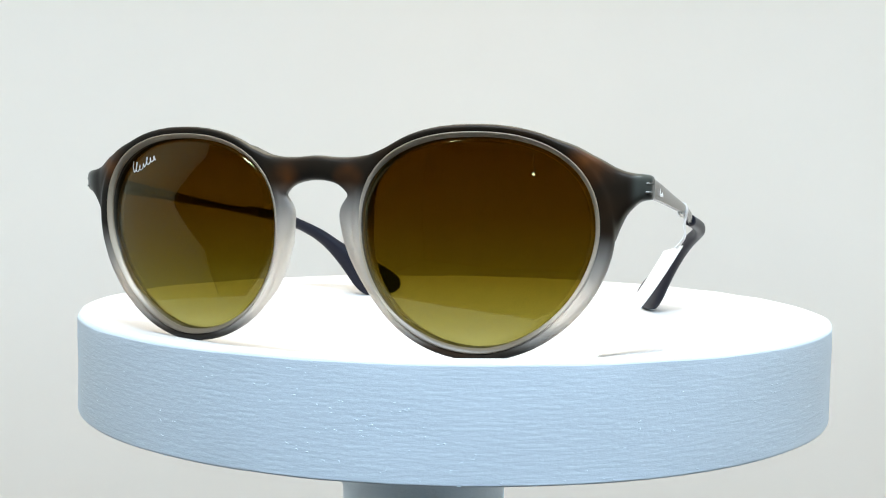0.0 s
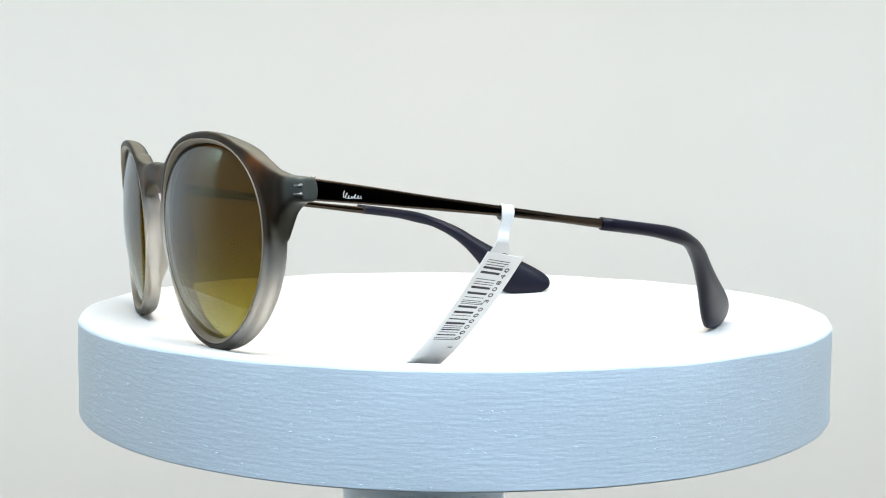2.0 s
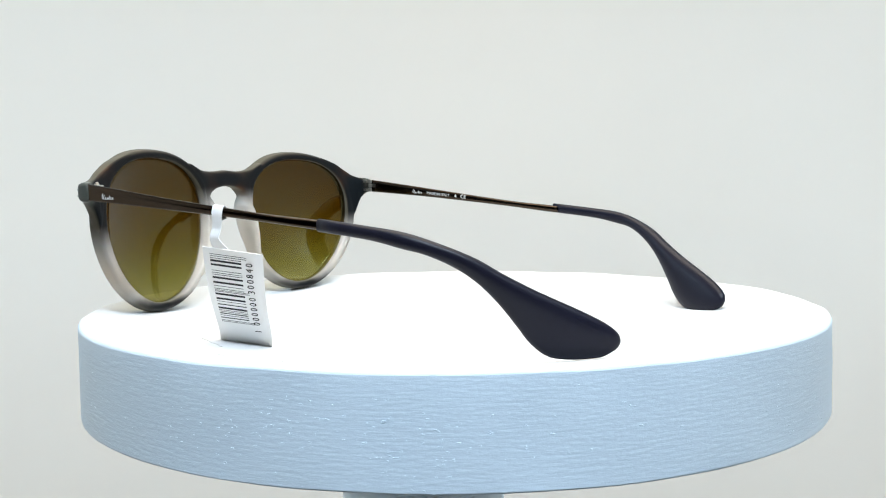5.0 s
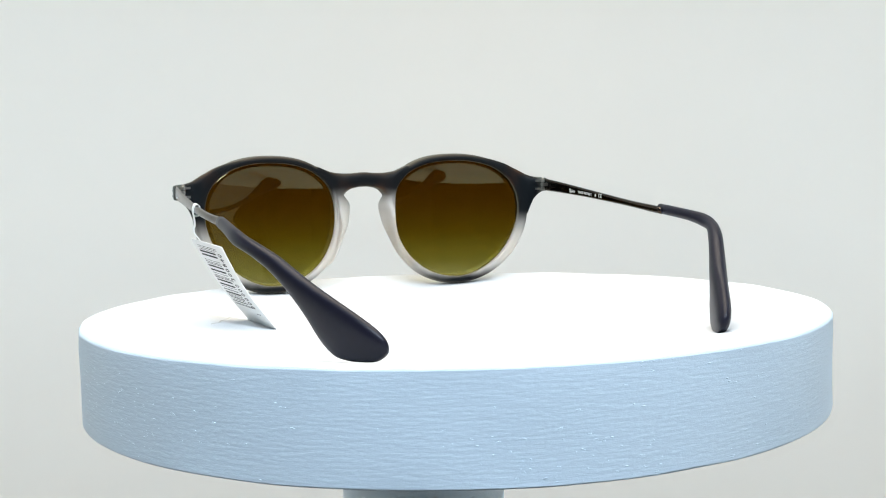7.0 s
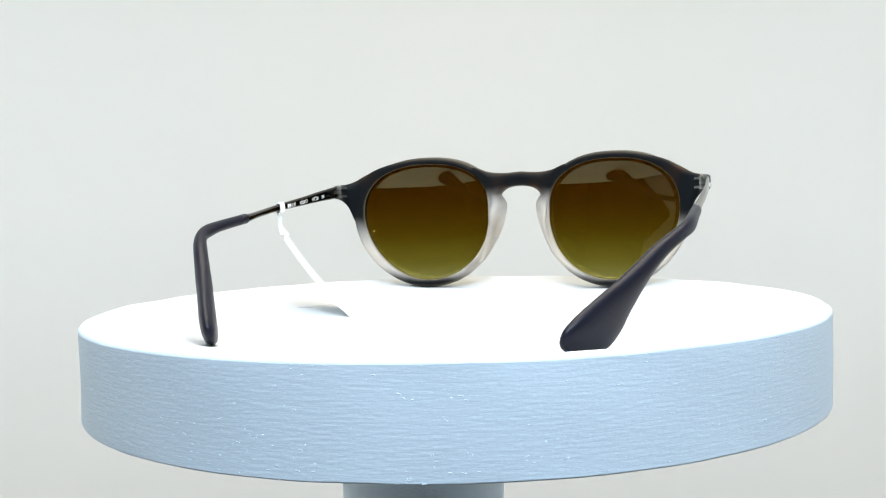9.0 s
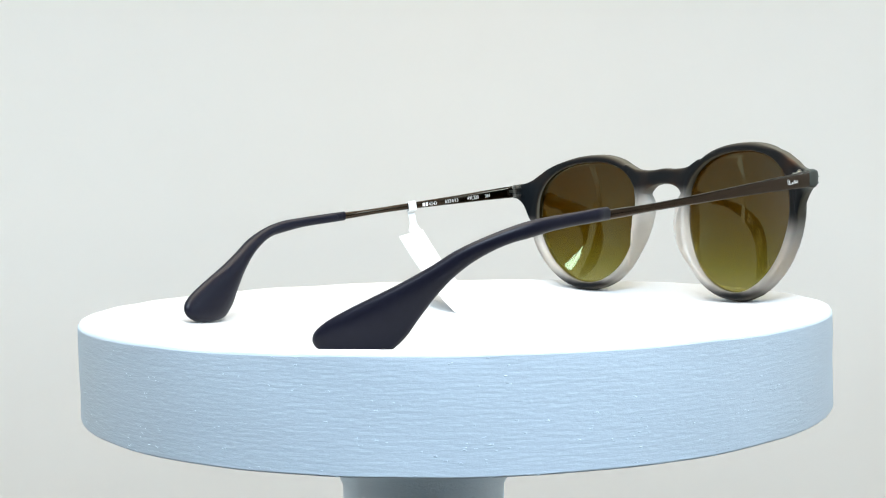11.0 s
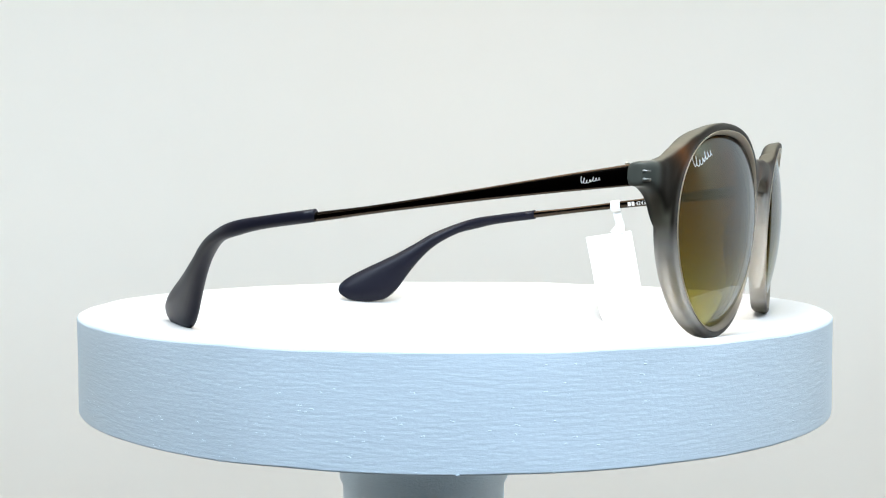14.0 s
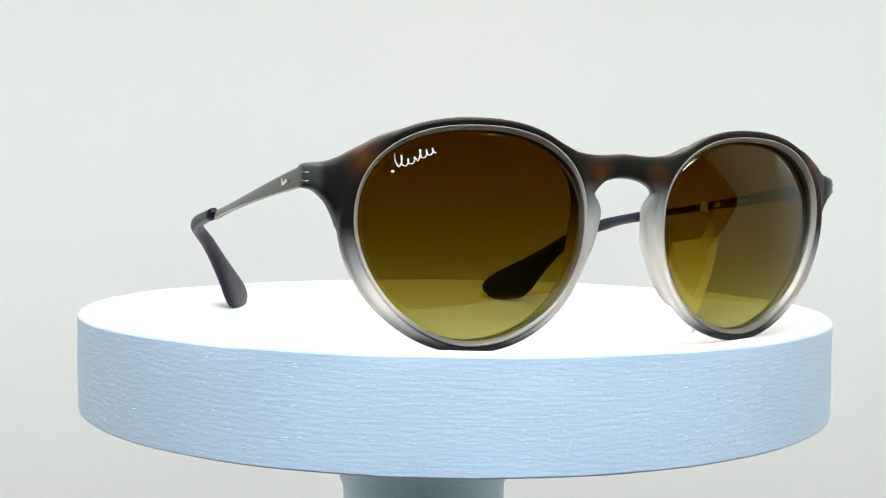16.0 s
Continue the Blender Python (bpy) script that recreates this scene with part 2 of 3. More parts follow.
def turntable():
    thing = tagged(new("turntable"), "round white brush-painted display turntable with pale blue cast, rotating", "turntable")
    prof = [(r, dish(r)) for r in [0.0005] + [LIP * k / 16 for k in range(1, 17)]]
    prof += [(R - 0.0012, 0), (R - 0.0005, -0.0003), (R, -0.0012), (R, -0.0013), (R, -0.0018), (R, -0.006), (R, -0.012), (R, -0.018), (R, -THICK + 0.0008), (R, -THICK + 0.0005), (R, -THICK + 0.0004), (R - 0.0001, -THICK + 0.0001), (R - 0.0004, -THICK),
             (0.06, -THICK), (0.0005, -THICK)]
    n = 160
    bm = bmesh.new()
    rows = []
    for k, (r, z) in enumerate(prof):
        ring = []
        for i in range(n):
            a = 2 * math.pi * i / n
            d = 0.00025 * noise.noise(Vector((math.cos(a) * 6, math.sin(a) * 6, z * 120))) if r > 0.1 else 0
            ring.append(((r + d) * math.cos(a), (r + d) * math.sin(a), z + (d if r > 0.1 else 0)))
        rows.append(ring)
    loft(bm, rows)
    disc = part("disc", bm, PAINT, thing, "disc with white dished top and brushed pale blue edge")
    disc.data.materials.append(TOP)
    for p in disc.data.polygons:
        p.material_index = int(p.center.z > -0.0004 or (p.center.z > -0.0170 and math.hypot(p.center.x, p.center.y) < LIP))
    # dried drips and lumps of paint on the rim
    rng = random.Random(4)
    unit = bmesh.new()
    bmesh.ops.create_icosphere(unit, subdivisions=2, radius=1.0)
    ball, tris = [v.co.copy() for v in unit.verts], [[v.index for v in f.verts] for f in unit.faces]
    unit.free()
    bm = bmesh.new()
    spots = [(rng.uniform(0, 2 * math.pi), rng.uniform(-THICK + 0.003, -0.003)) for k in range(60)]
    for k in range(900):
        a, z = rng.choice(spots)
        a, z = a + rng.gauss(0, 0.14), min(max(z + rng.gauss(0, 0.0035), -THICK + 0.001), -0.0015)
        if k >= 780:
            a, z = rng.uniform(0, 2 * math.pi), -THICK + rng.uniform(0.0001, 0.0009)
        w, h, d = rng.uniform(0.00015, 0.0006), rng.uniform(0.00006, 0.00015), rng.uniform(0.000008, 0.000022)
        place = Matrix.Rotation(a, 4, "Z") @ Matrix.Translation((R, 0, z)) @ Matrix.Rotation(rng.uniform(-0.3, 0.3), 4, "X") @ Matrix.Diagonal((d, w, h, 1))
        made = [bm.verts.new(place @ c) for c in ball]
        for t in tris:
            bm.faces.new([made[q] for q in t])
    tagged(part("dried_paint", bm, PAINT, thing, "tiny lumps of dried paint"), kind="stuff")
    # shallow scuffs in the paint of the dished top
    for k, (r, turn, length, width) in enumerate(SCUFFS):
        bm = bmesh.new()
        rows = []
        for i in range(15):
            u = i / 14 - 0.5
            a, rr = turn + u * length / r, r + 0.0012 * noise.noise(Vector((u * 5, k * 3.1, 0.4)))
            w = width * (1 - (2 * u) ** 2) * (0.6 + 0.5 * noise.noise(Vector((u * 14, k * 1.7, 2.0)))) + 0.00004
            rows.append([((rr + d) * math.cos(a), (rr + d) * math.sin(a), dish(rr + d) + h) for d, h in ((-w, -0.0001), (-w, 0.00006), (0, 0.00016), (w, 0.00006), (w, -0.0001))])
        loft(bm, rows)
        part("scuff", bm, SCUFF, thing, "faint grey scuff in the white paint")
    return thing


def pedestal():
    thing = tagged(new("pedestal"), "pale blue-grey round pedestal carrying the turntable disc", "pedestal")
    bm = bmesh.new()
    rows = [[(r * math.cos(2 * math.pi * i / 48) - 0.009, r * math.sin(2 * math.pi * i / 48), z) for i in range(48)]
            for r, z in ((0.0235, -THICK - 0.0012), (0.0245, -THICK - 0.0018), (0.0245, -0.05), (0.0235, -0.052), (0.0235, -0.38))]
    loft(bm, rows)
    part("shaft", bm, PAINT, thing)
    bm = bmesh.new()
    rows = [[(r * math.cos(2 * math.pi * i / 48) - 0.009, r * math.sin(2 * math.pi * i / 48), z) for i in range(48)]
            for r, z in ((0.04, -0.3795), (0.045, -0.384), (0.045, -0.3998))]
    loft(bm, rows)
    part("foot", bm, PAINT, thing)


def light_bar():
    """A dark rod at the opening with two small white diodes."""
    thing = tagged(new("light_bar"), "thin dark rod with two tiny lit white diodes", "lamp")
    bm = bmesh.new()
    loft(bm, [[(0.01 + 0.002 * math.cos(math.pi * i / 6), -0.345 + 0.002 * math.sin(math.pi * i / 6), z) for i in range(12)] for z in (0.085, 0.404)])
    part("rod", bm, INK, thing)
    for z in (0.095, 0.150):
        bm = bmesh.new()
        bmesh.ops.create_uvsphere(bm, u_segments=12, v_segments=8, radius=0.0022, matrix=Matrix.Translation((0.01, -0.341, z)))
        part("diode", bm, GLOW, thing, "tiny glowing white diode")


# ---- sunglasses: x to the wearer's left, y to the back, z up from the lowest rim ----
CX, CZ, LW, LUP, LDN = 34.5, 27.5, 23.8, 18.3, 25.0
BULGE = -3.9                     # flat depth of the middle of a lens; its edge lies nearly flush with the front of the rim


def lens_depth(x, z):
    """Flat depth of the front of a lens at x outwards and z up from its middle."""
    return BULGE + x * x / 250 + 0.04 * x + (z + 3.2) ** 2 / 152


def bent(x, y, z):
    """The wrap and tilt of the front, from flat millimetres to metres."""
    return Vector((x, y + x * x / 520 - 2.3 - 3.3 * z / 48, z)) * MM


def contour(t, grow=0.0):
    c, s = math.cos(t), math.sin(t)
    power = 2.35 if s >= 0 else (1.82 if c > 0 else 2.1)
    b = LUP if s >= 0 else LDN
    p = (LW * math.copysign(abs(c) ** (2 / power), c), b * math.copysign(abs(s) ** (2 / power), s))
    if grow:
        d = math.hypot(p[0] / LW ** 2, p[1] / (LUP if s > 0 else LDN) ** 2)
        nx, nz = p[0] / LW ** 2 / d, p[1] / (LUP if s > 0 else LDN) ** 2 / d
        p = (p[0] + nx * grow, p[1] + nz * grow)
    return p


def front_frame(thing):
    bm = bmesh.new()
    for side in (1, -1):
        rings = []
        for i in range(120):
            t = 2 * math.pi * i / 120
            w = 2.4 + 1.2 * max(0.0, math.cos(t + 0.2)) ** 2
            prof = ((-0.1, -1.0), (0.8, -2.2), (w - 0.4, -2.4), (w + 0.2, -1.6), (w - 0.2, 1.0), (w - 1.1, 2.25), (0.3, 2.25), (-0.25, 1.6), (-0.25, 0.2))
            ring = []
            for o, y in prof:
                x, z = contour(t, o + 1e-6)
                ring.append((side * (CX + x), y, CZ + z))
            rings.append(ring)
        loft(bm, rings, closed=True)
        # end piece that carries the hinge
        keys = ((44.5, 0, 45.9, 47.0, 1.6), (49.5, 0, 44.0, 45.75, 2.1), (54, 0, 41.2, 44.2, 2.2), (57, 0, 37.6, 42.6, 2.2), (59, 0.1, 33.0, 41.6, 2.25), (61.2, 0.4, 25.2, 40.3, 2.3), (62.4, 0.8, 27.6, 39.7, 2.35), (63.7, 1.0, 30.4, 39.2, 2.4), (65.2, 1.4, 32.2, 38.9, 2.45), (66.6, 1.8, 33.3, 38.8, 2.5), (68.6, 2.4, 33.6, 38.5, 2.0))
        loft(bm, [[(side * x, y + b, (lo + hi) / 2 + a) for a, b in rounded((hi - lo) / 2, hy, 3.4)] for x, y, lo, hi, hy in spline(keys, 34)])
        # nose pad
        keys = ((9.6, 0.0, 34.6, 1.6, 2.0), (8.2, 0.1, 32.4, 2.4, 2.2), (7.0, 0.5, 30.0, 2.3, 2.7), (7.1, 1.0, 27.0, 2.1, 3.3), (8.2, 1.3, 22.0, 1.7, 3.7), (10.2, 1.0, 17.0, 1.4, 3.1), (12.9, 0.5, 12.0, 1.0, 1.9), (15.2, 0.3, 8.6, 0.5, 0.9))
        loft(bm, [[(side * (x + a) - 0.5, y + b, z) for a, b in rounded(hx, hy, 2.2)] for x, y, z, hx, hy in spline(keys, 22)])
    half = ((17.0, 43.2, 44.3), (13.6, 40.2, 42.85), (11.6, 36.0, 42.2), (8.6, 32.2, 41.75), (6.0, 34.6, 41.65), (4, 36.0, 41.7), (0, 36.7, 42.0))
    keys = [(-x, lo, hi) for x, lo, hi in half] + [r for r in half[-2::-1]]
    loft(bm, [[(x - 0.5 * max(0.0, 1 - abs(x) / 14), b, (lo + hi) / 2 + a) for a, b in rounded((hi - lo) / 2, 2.25, 3.0)] for x, lo, hi in spline(keys, 42)])
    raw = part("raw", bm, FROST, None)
    mod = raw.modifiers.new("fuse", "REMESH")
    mod.mode, mod.voxel_size = "VOXEL", 0.33
    mod = raw.modifiers.new("soften", "SMOOTH")
    mod.factor, mod.iterations = 0.5, 11
    me = bpy.data.meshes.new_from_object(raw.evaluated_get(bpy.context.evaluated_depsgraph_get()))
    old = raw.data
    bpy.data.objects.remove(raw)
    bpy.data.meshes.remove(old)
    for v in me.vertices:
        x, y, z = v.co
        near = max(0.0, min(1.0, (12.5 - abs(x)) / 5.0)) * max(0.0, min(1.0, (38.0 - z) / 3.0))
        v.co = bent(x + math.copysign((0.5 if z > 28 else max(0.3, 0.5 - 0.04 * (28 - z))) * max(0.0, y + 1.8) * near, x), y, z)
    me.polygons.foreach_set("use_smooth", [True] * len(me.polygons))
    me.name = "front_frame"
    ob = new("front_frame", me)
    ob.parent = thing
    tagged(ob, "matte brown rim fading to frosted clear plastic")


def bevel(thing, side):
    """The frosted chamfer round a lens opening; its pale colour paints in the highlight."""
    bm = bmesh.new()
    rings = []
    for i in range(120):
        t = 2 * math.pi * i / 120
        ring = []
        for o, y in ((-0.05, -0.9), (-0.08, -1.35), (0.2, -1.75), (0.75, -2.3), (0.95, -2.36), (0.9, -1.9), (0.3, -1.0)):
            x, z = contour(t, o + 1e-6)
            ring.append(bent(side * (CX + x), y, CZ + z))
        rings.append(ring)
    loft(bm, rings, closed=True)
    part("bevel", bm, HIGHLIT, thing, "frosted chamfer round the lens with a pale highlight painted in")


def lens(thing, side):
    bm = bmesh.new()
    n, m = 72, 12

    def surf(depth):
        rows = []
        for k in range(1, m + 1):
            row = []
            for i in range(n):
                x, z = contour(2 * math.pi * i / n, 0.25)
                x, z = x * k / m, z * k / m
                y = lens_depth(x, z) + depth
                row.append(bm.verts.new(bent(side * (CX + x), y, CZ + z)))
            rows.append(row)
        mid = bm.verts.new(bent(side * CX, lens_depth(0, 0) + depth, CZ))
        for i in range(n):
            bm.faces.new((mid, rows[0][i], rows[0][(i + 1) % n]))
        for a, b in zip(rows, rows[1:]):
            for i in range(n):
                bm.faces.new((a[i], a[(i + 1) % n], b[(i + 1) % n], b[i]))
        return rows[-1]

    a, b = surf(0), surf(1.3)
    for i in range(n):
        bm.faces.new((a[i], a[(i + 1) % n], b[(i + 1) % n], b[i]))
    return part("lens", bm, LENS, thing, "gradient brown tinted lens, yellowish towards the bottom")


def bars(name, at, along, up, out, size, parent, material, strokes):
    """A mark as a row of slanted strokes; strokes: rows of from, width, low, high, slant in units of size."""
    bm = bmesh.new()
    for x, w, lo, hi, slant in strokes:
        w = w * 0.75 if w < 0.2 else w
        vs = []
        for u, v in ((x + slant * lo, lo), (x + w + slant * lo, lo), (x + w + slant * hi, hi), (x + slant * hi, hi)):
            p = at + (along * u + up * v) * size
            vs.append((bm.verts.new(p), bm.verts.new(p + out)))
        loop = [a for a, _ in vs]
        top = [b for _, b in vs]
        bm.faces.new(loop)
        bm.faces.new(top)
        for i in range(4):
            bm.faces.new((loop[i], loop[(i + 1) % 4], top[(i + 1) % 4], top[i]))
    return part(name, bm, material, parent, smooth=False)


def scribble(name, place, out, parent, material, size):
    """A hand-drawn wavy stroke, 3 units long and 1 high, laid where place(u, v) says."""
    pts = []
    for k in range(70):
        t = k / 69
        tall = (1.0, 0.9, 0.35, 0.5, 0.3, 0.42, 1.0, 0.8, 0.38, 0.5, 0.3, 0.45, 0.2)[int(t * 12)]
        saw = abs((t * 6.5) % 1.0 * 2 - 1)
        v = tall * saw - 0.10 * math.sin(5 * t)
        u = 3.0 * t + 0.30 * v - 0.12 * math.sin(2 * math.pi * 6.5 * t)
        pts.append((u, v))
    bm = bmesh.new()
    rings = []
    for k, (u, v) in enumerate(pts):
        du, dv = pts[min(k + 1, 69)][0] - pts[max(k - 1, 0)][0], pts[min(k + 1, 69)][1] - pts[max(k - 1, 0)][1]
        d = math.hypot(du, dv) + 1e-9
        w = 0.033 + 0.013 * abs(dv) / d
        a, b = place((u - dv / d * w) * size, (v + du / d * w) * size), place((u + dv / d * w) * size, (v - du / d * w) * size)
        rings.append([a, b, b + out, a + out])
    loft(bm, rings)
    return part(name, bm, material, parent, smooth=False)


def flat_place(at, along, up):
    return lambda u, v: at + along * u + up * v


def lettering(name, text, size, m, parent, material, depth=0.00003, align="LEFT"):
    cu = bpy.data.curves.new(name, "FONT")
    cu.body, cu.size, cu.extrude, cu.align_x = text, size, depth, align
    cu.resolution_u = 2
    tmp = new("tmp", cu)
    me = bpy.data.meshes.new_from_object(tmp.evaluated_get(bpy.context.evaluated_depsgraph_get()))
    bpy.data.objects.remove(tmp)
    me.transform(m)
    me.name = name
    me.materials.clear()
    me.materials.append(material)
    ob = new(name, me)
    ob.parent = parent
    return ob


TIP = ((80.6, 29.8, 80.6, 26.7, 1.5), (94.1, 28.3, 95.0, 25.0, 1.65), (103.6, 27.0, 103.0, 23.3, 1.8), (110.8, 24.7, 108.6, 21.9, 1.9), (117.8, 21.4, 113.8, 19.1, 2.0), (123, 17.8, 118, 15.6, 2.1), (129, 14.0, 121.7, 11.0, 2.2),
       (135, 10.7, 124.9, 5.9, 2.15), (139.5, 8.2, 127.5, 1.6, 2.2), (143, 5.9, 130.8, -1.5, 2.2), (145.0, 3.8, 134.7, -2.3, 2.0), (145.4, 2.0, 138.5, -2.2, 1.6), (144.9, 0.6, 141.4, -1.8, 1.0), (144.0, -0.3, 143.0, -0.9, 0.4))


def temple(thing, side, keys, drop, tip_keys=TIP):
    bm = bmesh.new()
    rings = []
    for x, y, z, hz, hx in spline(keys, 30):
        rings.append([(Vector((x + b, y, z + a)) * MM) for a, b in rounded(hz, hx, 2.6, 16)])
    rings.insert(1, [p.lerp(q, 0.06) for p, q in zip(rings[0], rings[1])])
    loft(bm, rings)
    arm = part("temple", bm, GUN, thing, "slim polished brown gunmetal temple arm")
    bm = bmesh.new()
    rings = []
    for yu, zu, yl, zl, ht in spline(tip_keys, 48):
        c, up = Vector((0, (yu + yl) / 2, (zu + zl) / 2)), Vector((0, (yu - yl) / 2, (zu - zl) / 2))
        ring = []
        for a, b in rounded(1.0, ht * 0.9, 2.3, 20):
            p = c + up * a
            d = 0.33 * c.y + 0.67 * p.y - 107
            inward = drop[3] * (d + math.sqrt(d * d + 30)) / 2 - 1.0 * math.exp(-((d - 3) / 17) ** 2)
            ring.append((p + Vector((side * (drop[2] + 0.2 - inward) + b, drop[0] + 0.4 * side * b * min(1.0, inward / 4), drop[1]))) * MM)
        rings.append(ring)
    loft(bm, rings)
    part("temple_tip", bm, RUBBER, arm, "matte dark navy rubber temple tip")
    # hinge: barrel on the arm and plate on the front
    bm = bmesh.new()
    hx, hy, hz = keys[0][0], keys[0][1], keys[0][2]
    for dz in (-1.5, 0, 1.5):
        rings = [[((hx - side * 2.0 + r * math.cos(2 * math.pi * i / 16)) * MM, (hy + 1.3 + r * math.sin(2 * math.pi * i / 16)) * MM, (hz + dz + e) * MM) for i in range(16)]
                 for r, e in ((0.55, -0.68), (0.72, -0.55), (0.72, 0.55), (0.55, 0.68))]
        loft(bm, rings)
    # screw head on top, a lug to the arm and two leaves sunk in the front
    loft(bm, [[((hx - side * 2.0 + r * math.cos(math.pi * i / 6)) * MM, (hy + 1.3 + r * math.sin(math.pi * i / 6)) * MM, (hz + e) * MM) for i in range(12)] for r, e in ((0.5, 2.1), (0.5, 2.5), (0.3, 2.65))])
    block(bm, ((hx - side * 1.1) * MM, (hy + 1.9) * MM, hz * MM), (0.0008, 0.0009, 0.0006))
    for dz in (-1.5, 1.5):
        block(bm, ((hx - side * 3.4) * MM, (hy + 0.6) * MM, (hz + dz) * MM), (0.0010, 0.0006, 0.0004))
    part("hinge", bm, STEEL, arm, "small steel hinge barrel", smooth=False)
    # two pins sunk in the end piece
    for dz in (-1.0, 0.7):
        bm = bmesh.new()
        block(bm, (side * 0.0678, 0.00458, (hz + dz) * MM), (0.0010, 0.00045, 0.00042), Matrix.Rotation(radians(40 * side), 3, "Z"))
        bmesh.ops.bevel(bm, geom=bm.edges[:], offset=0.0002, segments=2, affect="EDGES")
        part("hinge_pin", bm, DULL, arm)
    return arm


def sunglasses():
    thing = tagged(new("sunglasses"), "round sunglasses with brown gradient lenses and frosted rims on turntable", "sunglasses")
    front_frame(thing)
    for side in (1, -1):
        bevel(thing, side)
        ob = lens(thing, side)
        if side < 0:
            x0, z0 = -CX - 16.4, CZ + 10.3
            flat = lambda x, z: bent(x, lens_depth(-x - CX, z - CZ) - 0.05, z)
            scribble("logo_mark", lambda u, v: flat(x0 + (u - 0.36 * v) / MM, z0 + (0.36 * u + v) / MM), Vector((-0.01, -0.05, 0.01)) * MM, ob, PRINT, 0.0026)
    left = temple(thing, 1,
                  ((67.6, 7.4, 36.1, 2.25, 0.65), (67.9, 20, 34.85, 1.9, 0.65), (68.0, 35, 33.2, 1.5, 0.7), (67.9, 53, 31.35, 1.15, 0.85), (67.0, 68, 29.7, 1.0, 1.0), (65.6, 79, 28.5, 1.15, 1.1), (65.3, 84, 28.0, 1.1, 1.1)),
                  (0.6, 0, 65.5, 0.655))
    right = temple(thing, -1,
                   ((-67.8, 7.8, 35.9, 2.25, 0.65), (-68.4, 20, 34.6, 1.9, 0.65), (-68.9, 35, 32.9, 1.5, 0.7), (-69.3, 53, 30.75, 1.15, 0.85), (-69.3, 68, 29.0, 1.0, 1.0), (-69.2, 79, 27.8, 1.15, 1.1), (-69.1, 84, 27.3, 1.1, 1.1)),
                   (1.5, -0.4, 69.8, 0.635))
    slope = Vector((0, 1, -0.105)).normalized()
    rise = Vector((0, 0.105, 1)).normalized()
    # outer marks
    scribble("logo_mark", flat_place(Vector((68.60, 13.6, 34.5)) * MM, slope, rise), Vector((0.00008, 0, 0)), left, PRINT, 0.0014)
    scribble("logo_mark", flat_place(Vector((-69.0, 18.0, 34.3)) * MM, -slope, rise), Vector((-0.00012, 0, 0)), right, PRINT, 0.0014)
    # printing inside the arms
    for text, y, size in (("4243", 46.0, 0.0018), ("6224/13", 39.0, 0.0018), ("49\u25a120", 29.2, 0.0018), ("3N", 21.3, 0.0018)):
        m = Matrix((-slope, rise, Vector((-1, 0, 0)))).transposed().to_4x4()
        m.translation = Vector((67.17, y, 34.65 - 0.107 * (y - 20) - 0.6)) * MM
        lettering("lettering", text, size, m, left, FAINT)
    bars("logo_mark", Vector((67.2, 48.6, 31.0)) * MM, -slope, rise, Vector((-0.00008, 0, 0)), 0.0013, left, PRINT, ((0, 0.75, 0, 1, 0), (1.0, 0.75, 0, 1, 0)))
    lean = Vector((-0.021, 1, -0.105)).normalized()
    for text, y, size in (("MADE IN ITALY", 32.4, 0.00135), ("\u2605", 43.5, 0.0014), ("CE", 46.1, 0.0019)):
        m = Matrix((lean, rise, Vector((1, 0.021, 0)))).transposed().to_4x4()
        m.translation = Vector((-68.02 - 0.021 * (y - 32), y, 34.5 - 0.107 * (y - 20) - 0.5)) * MM
        lettering("lettering", text, size, m, right, FAINT)
    scribble("logo_mark", flat_place(Vector((-67.85, 26.4, 33.2)) * MM, lean, rise), Vector((0.00008, 0, 0)), right, PRINT, 0.0013)
    return thing


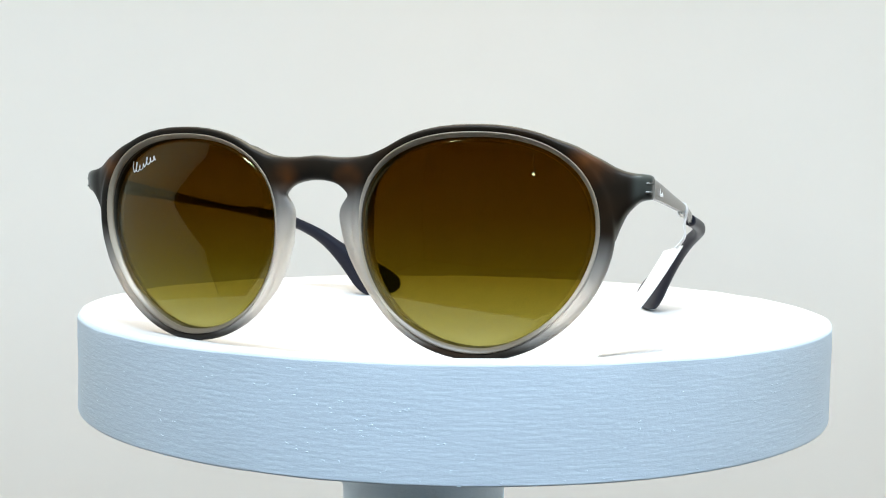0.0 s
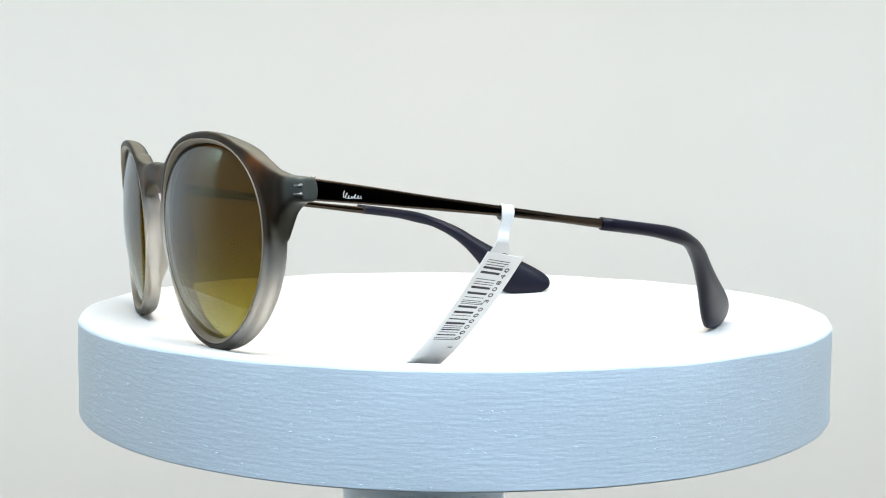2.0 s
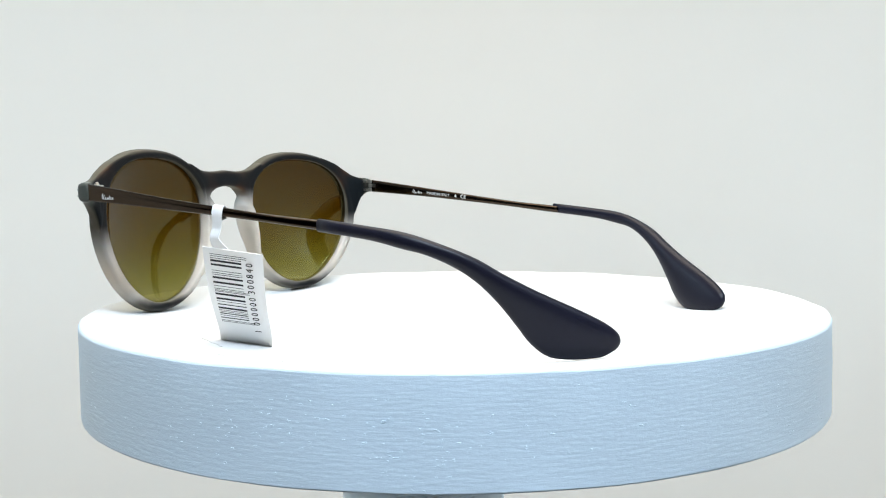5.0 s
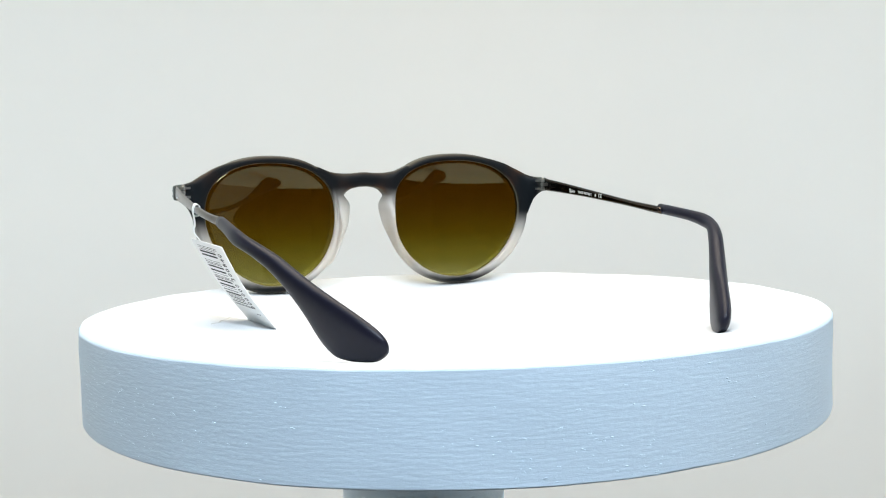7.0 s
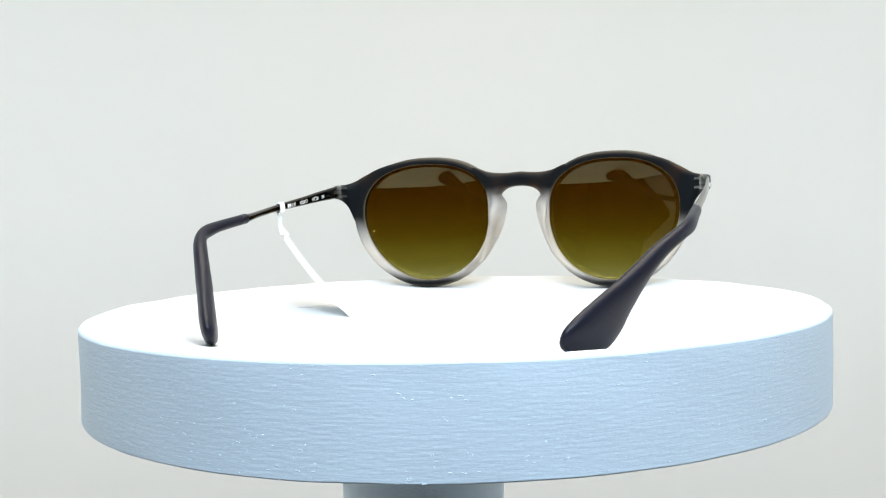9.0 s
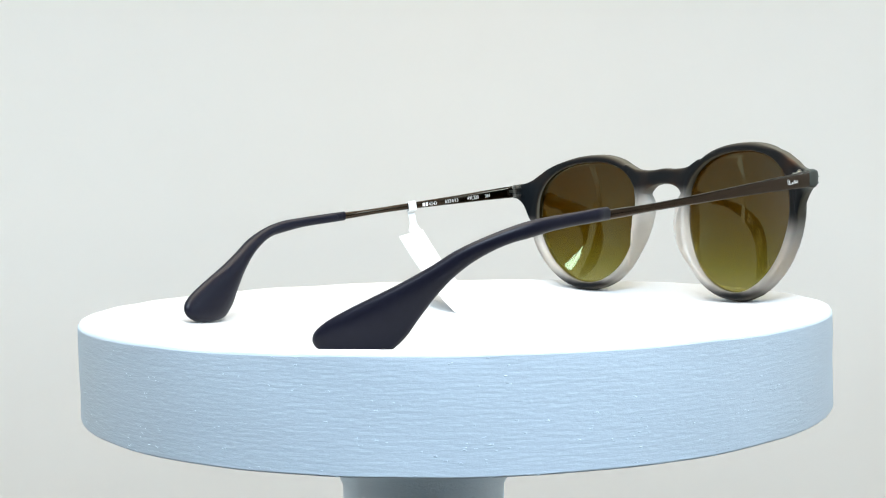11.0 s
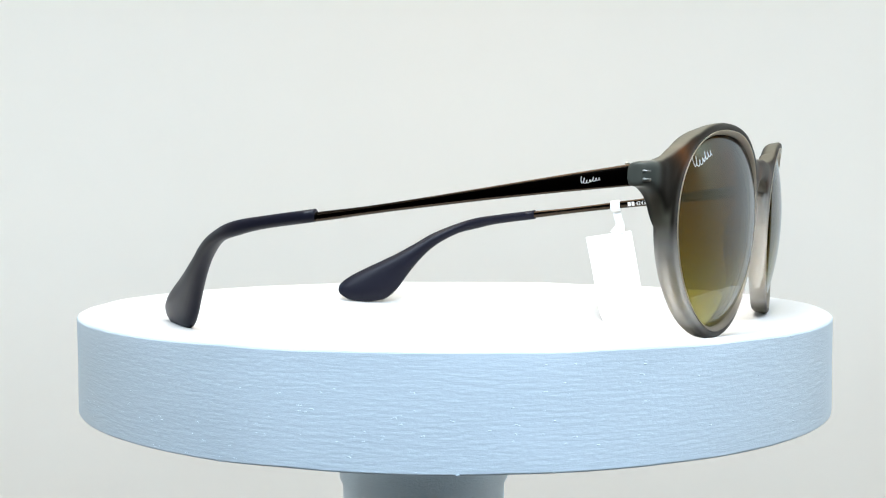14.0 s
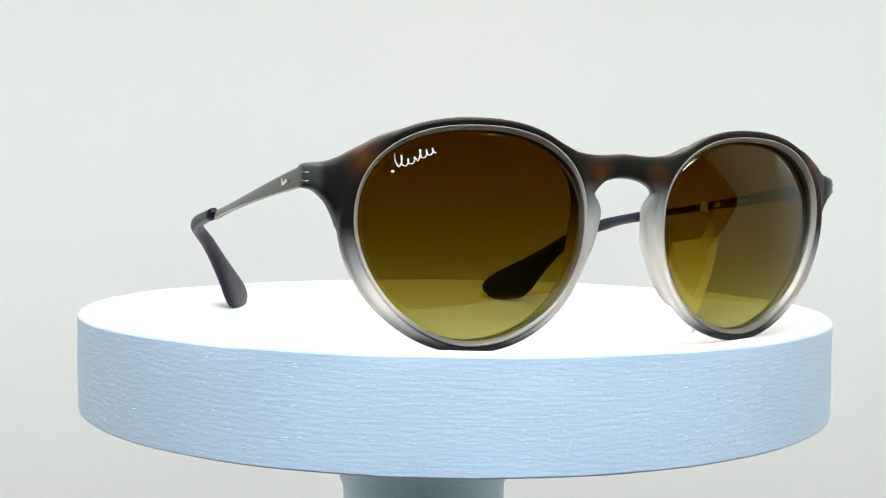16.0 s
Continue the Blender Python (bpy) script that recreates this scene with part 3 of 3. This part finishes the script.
# ---- price tag looped round the temple arm with the wearer's left lens ----
def price_tag():
    thing = tagged(new("price_tag"), "white card price tag with black barcode, looped round the temple arm", "price tag")
    A, B, C, D = (Vector(p) for p in ((62.3, 61.6, 20.6), (68.8, 48.0, 22.8), (44.6, 50.6, -5.9), (50.4, 37.9, -4.1)))

    def sheet(u, v):
        """u across from B to A, v down the card, with the low end curling outwards."""
        p = (B * (1 - u) + A * u) * (1 - v) + (D * (1 - u) + C * u) * v
        curl = max(0.0, v - 0.78) / 0.22
        return p + Vector((1.2, 0.1, -0.3)) * math.sin(math.pi * v) + Vector((0.3, -0.8, 0.25)) * curl ** 2

    def normal(u, v):
        e = 0.01
        n = (sheet(u + e, v) - sheet(u - e, v)).cross(sheet(u, v + e) - sheet(u, v - e)).normalized()
        return n if n.x > 0 else -n

    def panel(bm, u0, u1, v0, v1, lift, thick, nu=1, nv=1):
        rows = []
        for j in range(nv + 1):
            v = v0 + (v1 - v0) * j / nv
            up, low = [], []
            for i in range(nu + 1):
                u = u0 + (u1 - u0) * i / nu
                p, n = sheet(u, v), normal(u, v)
                up.append((p + n * (lift + thick)) * MM)
                low.append((p + n * lift) * MM)
            rows.append(up + low[::-1])
        loft(bm, rows)

    bm = bmesh.new()
    panel(bm, 0, 1, 0, 1, -0.1, 0.2, 6, 16)
    card = part("card", bm, CARD, thing, smooth=False)
    thin, mid, wide = 0.0045, 0.009, 0.018
    code = ((0.052, thin), (0.070, thin), (0.090, thin), (0.108, wide), (0.146, wide), (0.208, thin), (0.230, thin), (0.248, thin), (0.270, wide), (0.318, wide), (0.360, thin), (0.388, thin), (0.403, thin), (0.416, thin),
            (0.436, wide), (0.484, wide), (0.520, thin), (0.550, mid), (0.584, wide), (0.615, thin), (0.632, thin), (0.648, mid), (0.672, thin), (0.696, mid), (0.728, thin), (0.742, thin))
    for v, w in code:
        bm = bmesh.new()
        panel(bm, 0.11, 0.72 if v < 0.08 or v > 0.72 or 0.39 < v < 0.42 else 0.63, v, v + w, 0.11, 0.03, 3)
        part("barcode_bar", bm, INK, card, smooth=False)
    for k, char in enumerate("1000000300840"):
        v = 0.835 if k == 0 else 0.745 - 0.0535 * (k - 1) - (0.02 if k > 6 else 0)
        p, n = sheet(0.82, v), normal(0.82, v)
        along = (sheet(0.82, v - 0.05) - p).normalized()
        m = Matrix((along, n.cross(along), n)).transposed().to_4x4()
        m.translation = (p + n * 0.16) * MM
        lettering("digit", char, 0.0026, m, card, INK)
    # neck and loop
    bm = bmesh.new()
    neck = (sheet(0.30, 0), Vector((68.6, 51.8, 24.8)), Vector((68.35, 52.4, 27.2)), Vector((68.6, 52.8, 29.2)), Vector((68.85, 53.0, 31.0)), Vector((68.45, 53.1, 32.55)), Vector((67.85, 53.1, 32.85)), Vector((67.1, 53.1, 32.45)), Vector((66.92, 53.0, 31.0)), Vector((67.05, 52.9, 29.85)), Vector((68.3, 52.8, 29.35)))
    half = (2.6, 1.5, 1.35, 1.4, 1.6, 1.6, 1.6, 1.6, 1.6, 1.6, 1.5)
    pts = spline([(*p, h) for p, h in zip(neck, half)], 50)
    rings = []
    for i, (x, y, z, h) in enumerate(pts):
        d = Vector(np.array(pts[min(i + 1, 49)][:3]) - np.array(pts[max(i - 1, 0)][:3])).normalized()
        w = (Vector((0, 1, -0.1)) - d * d.dot(Vector((0, 1, -0.1)))).normalized()
        n = d.cross(w)
        c = Vector((x, y, z))
        rings.append([(c + w * a * h + n * b * 0.1) * MM for a, b in ((1, 1), (-1, 1), (-1, -1), (1, -1))])
    loft(bm, rings)
    part("loop", bm, CARD, thing, "white paper loop", smooth=False)
    return thing


pedestal()
light_bar()
TABLE, GLASSES, TAG = turntable(), sunglasses(), price_tag()


# ---- turning ----
def motions():
    seat = pose(-0.00274, -0.08016, -0.00237, 0, 0, -2.455)
    tilt = pose(0, 0, 0, -0.206) @ pose(0, 0, 0, 0, 1.18)
    for thing, place in ((TABLE, Matrix()), (GLASSES, seat), (TAG, seat)):
        walk(thing, [(k / 4, pose(0, 0, 0, 0, 0, -17.872 - 19.6939 * k / 4) @ tilt @ place) for k in range(65)])


motions()
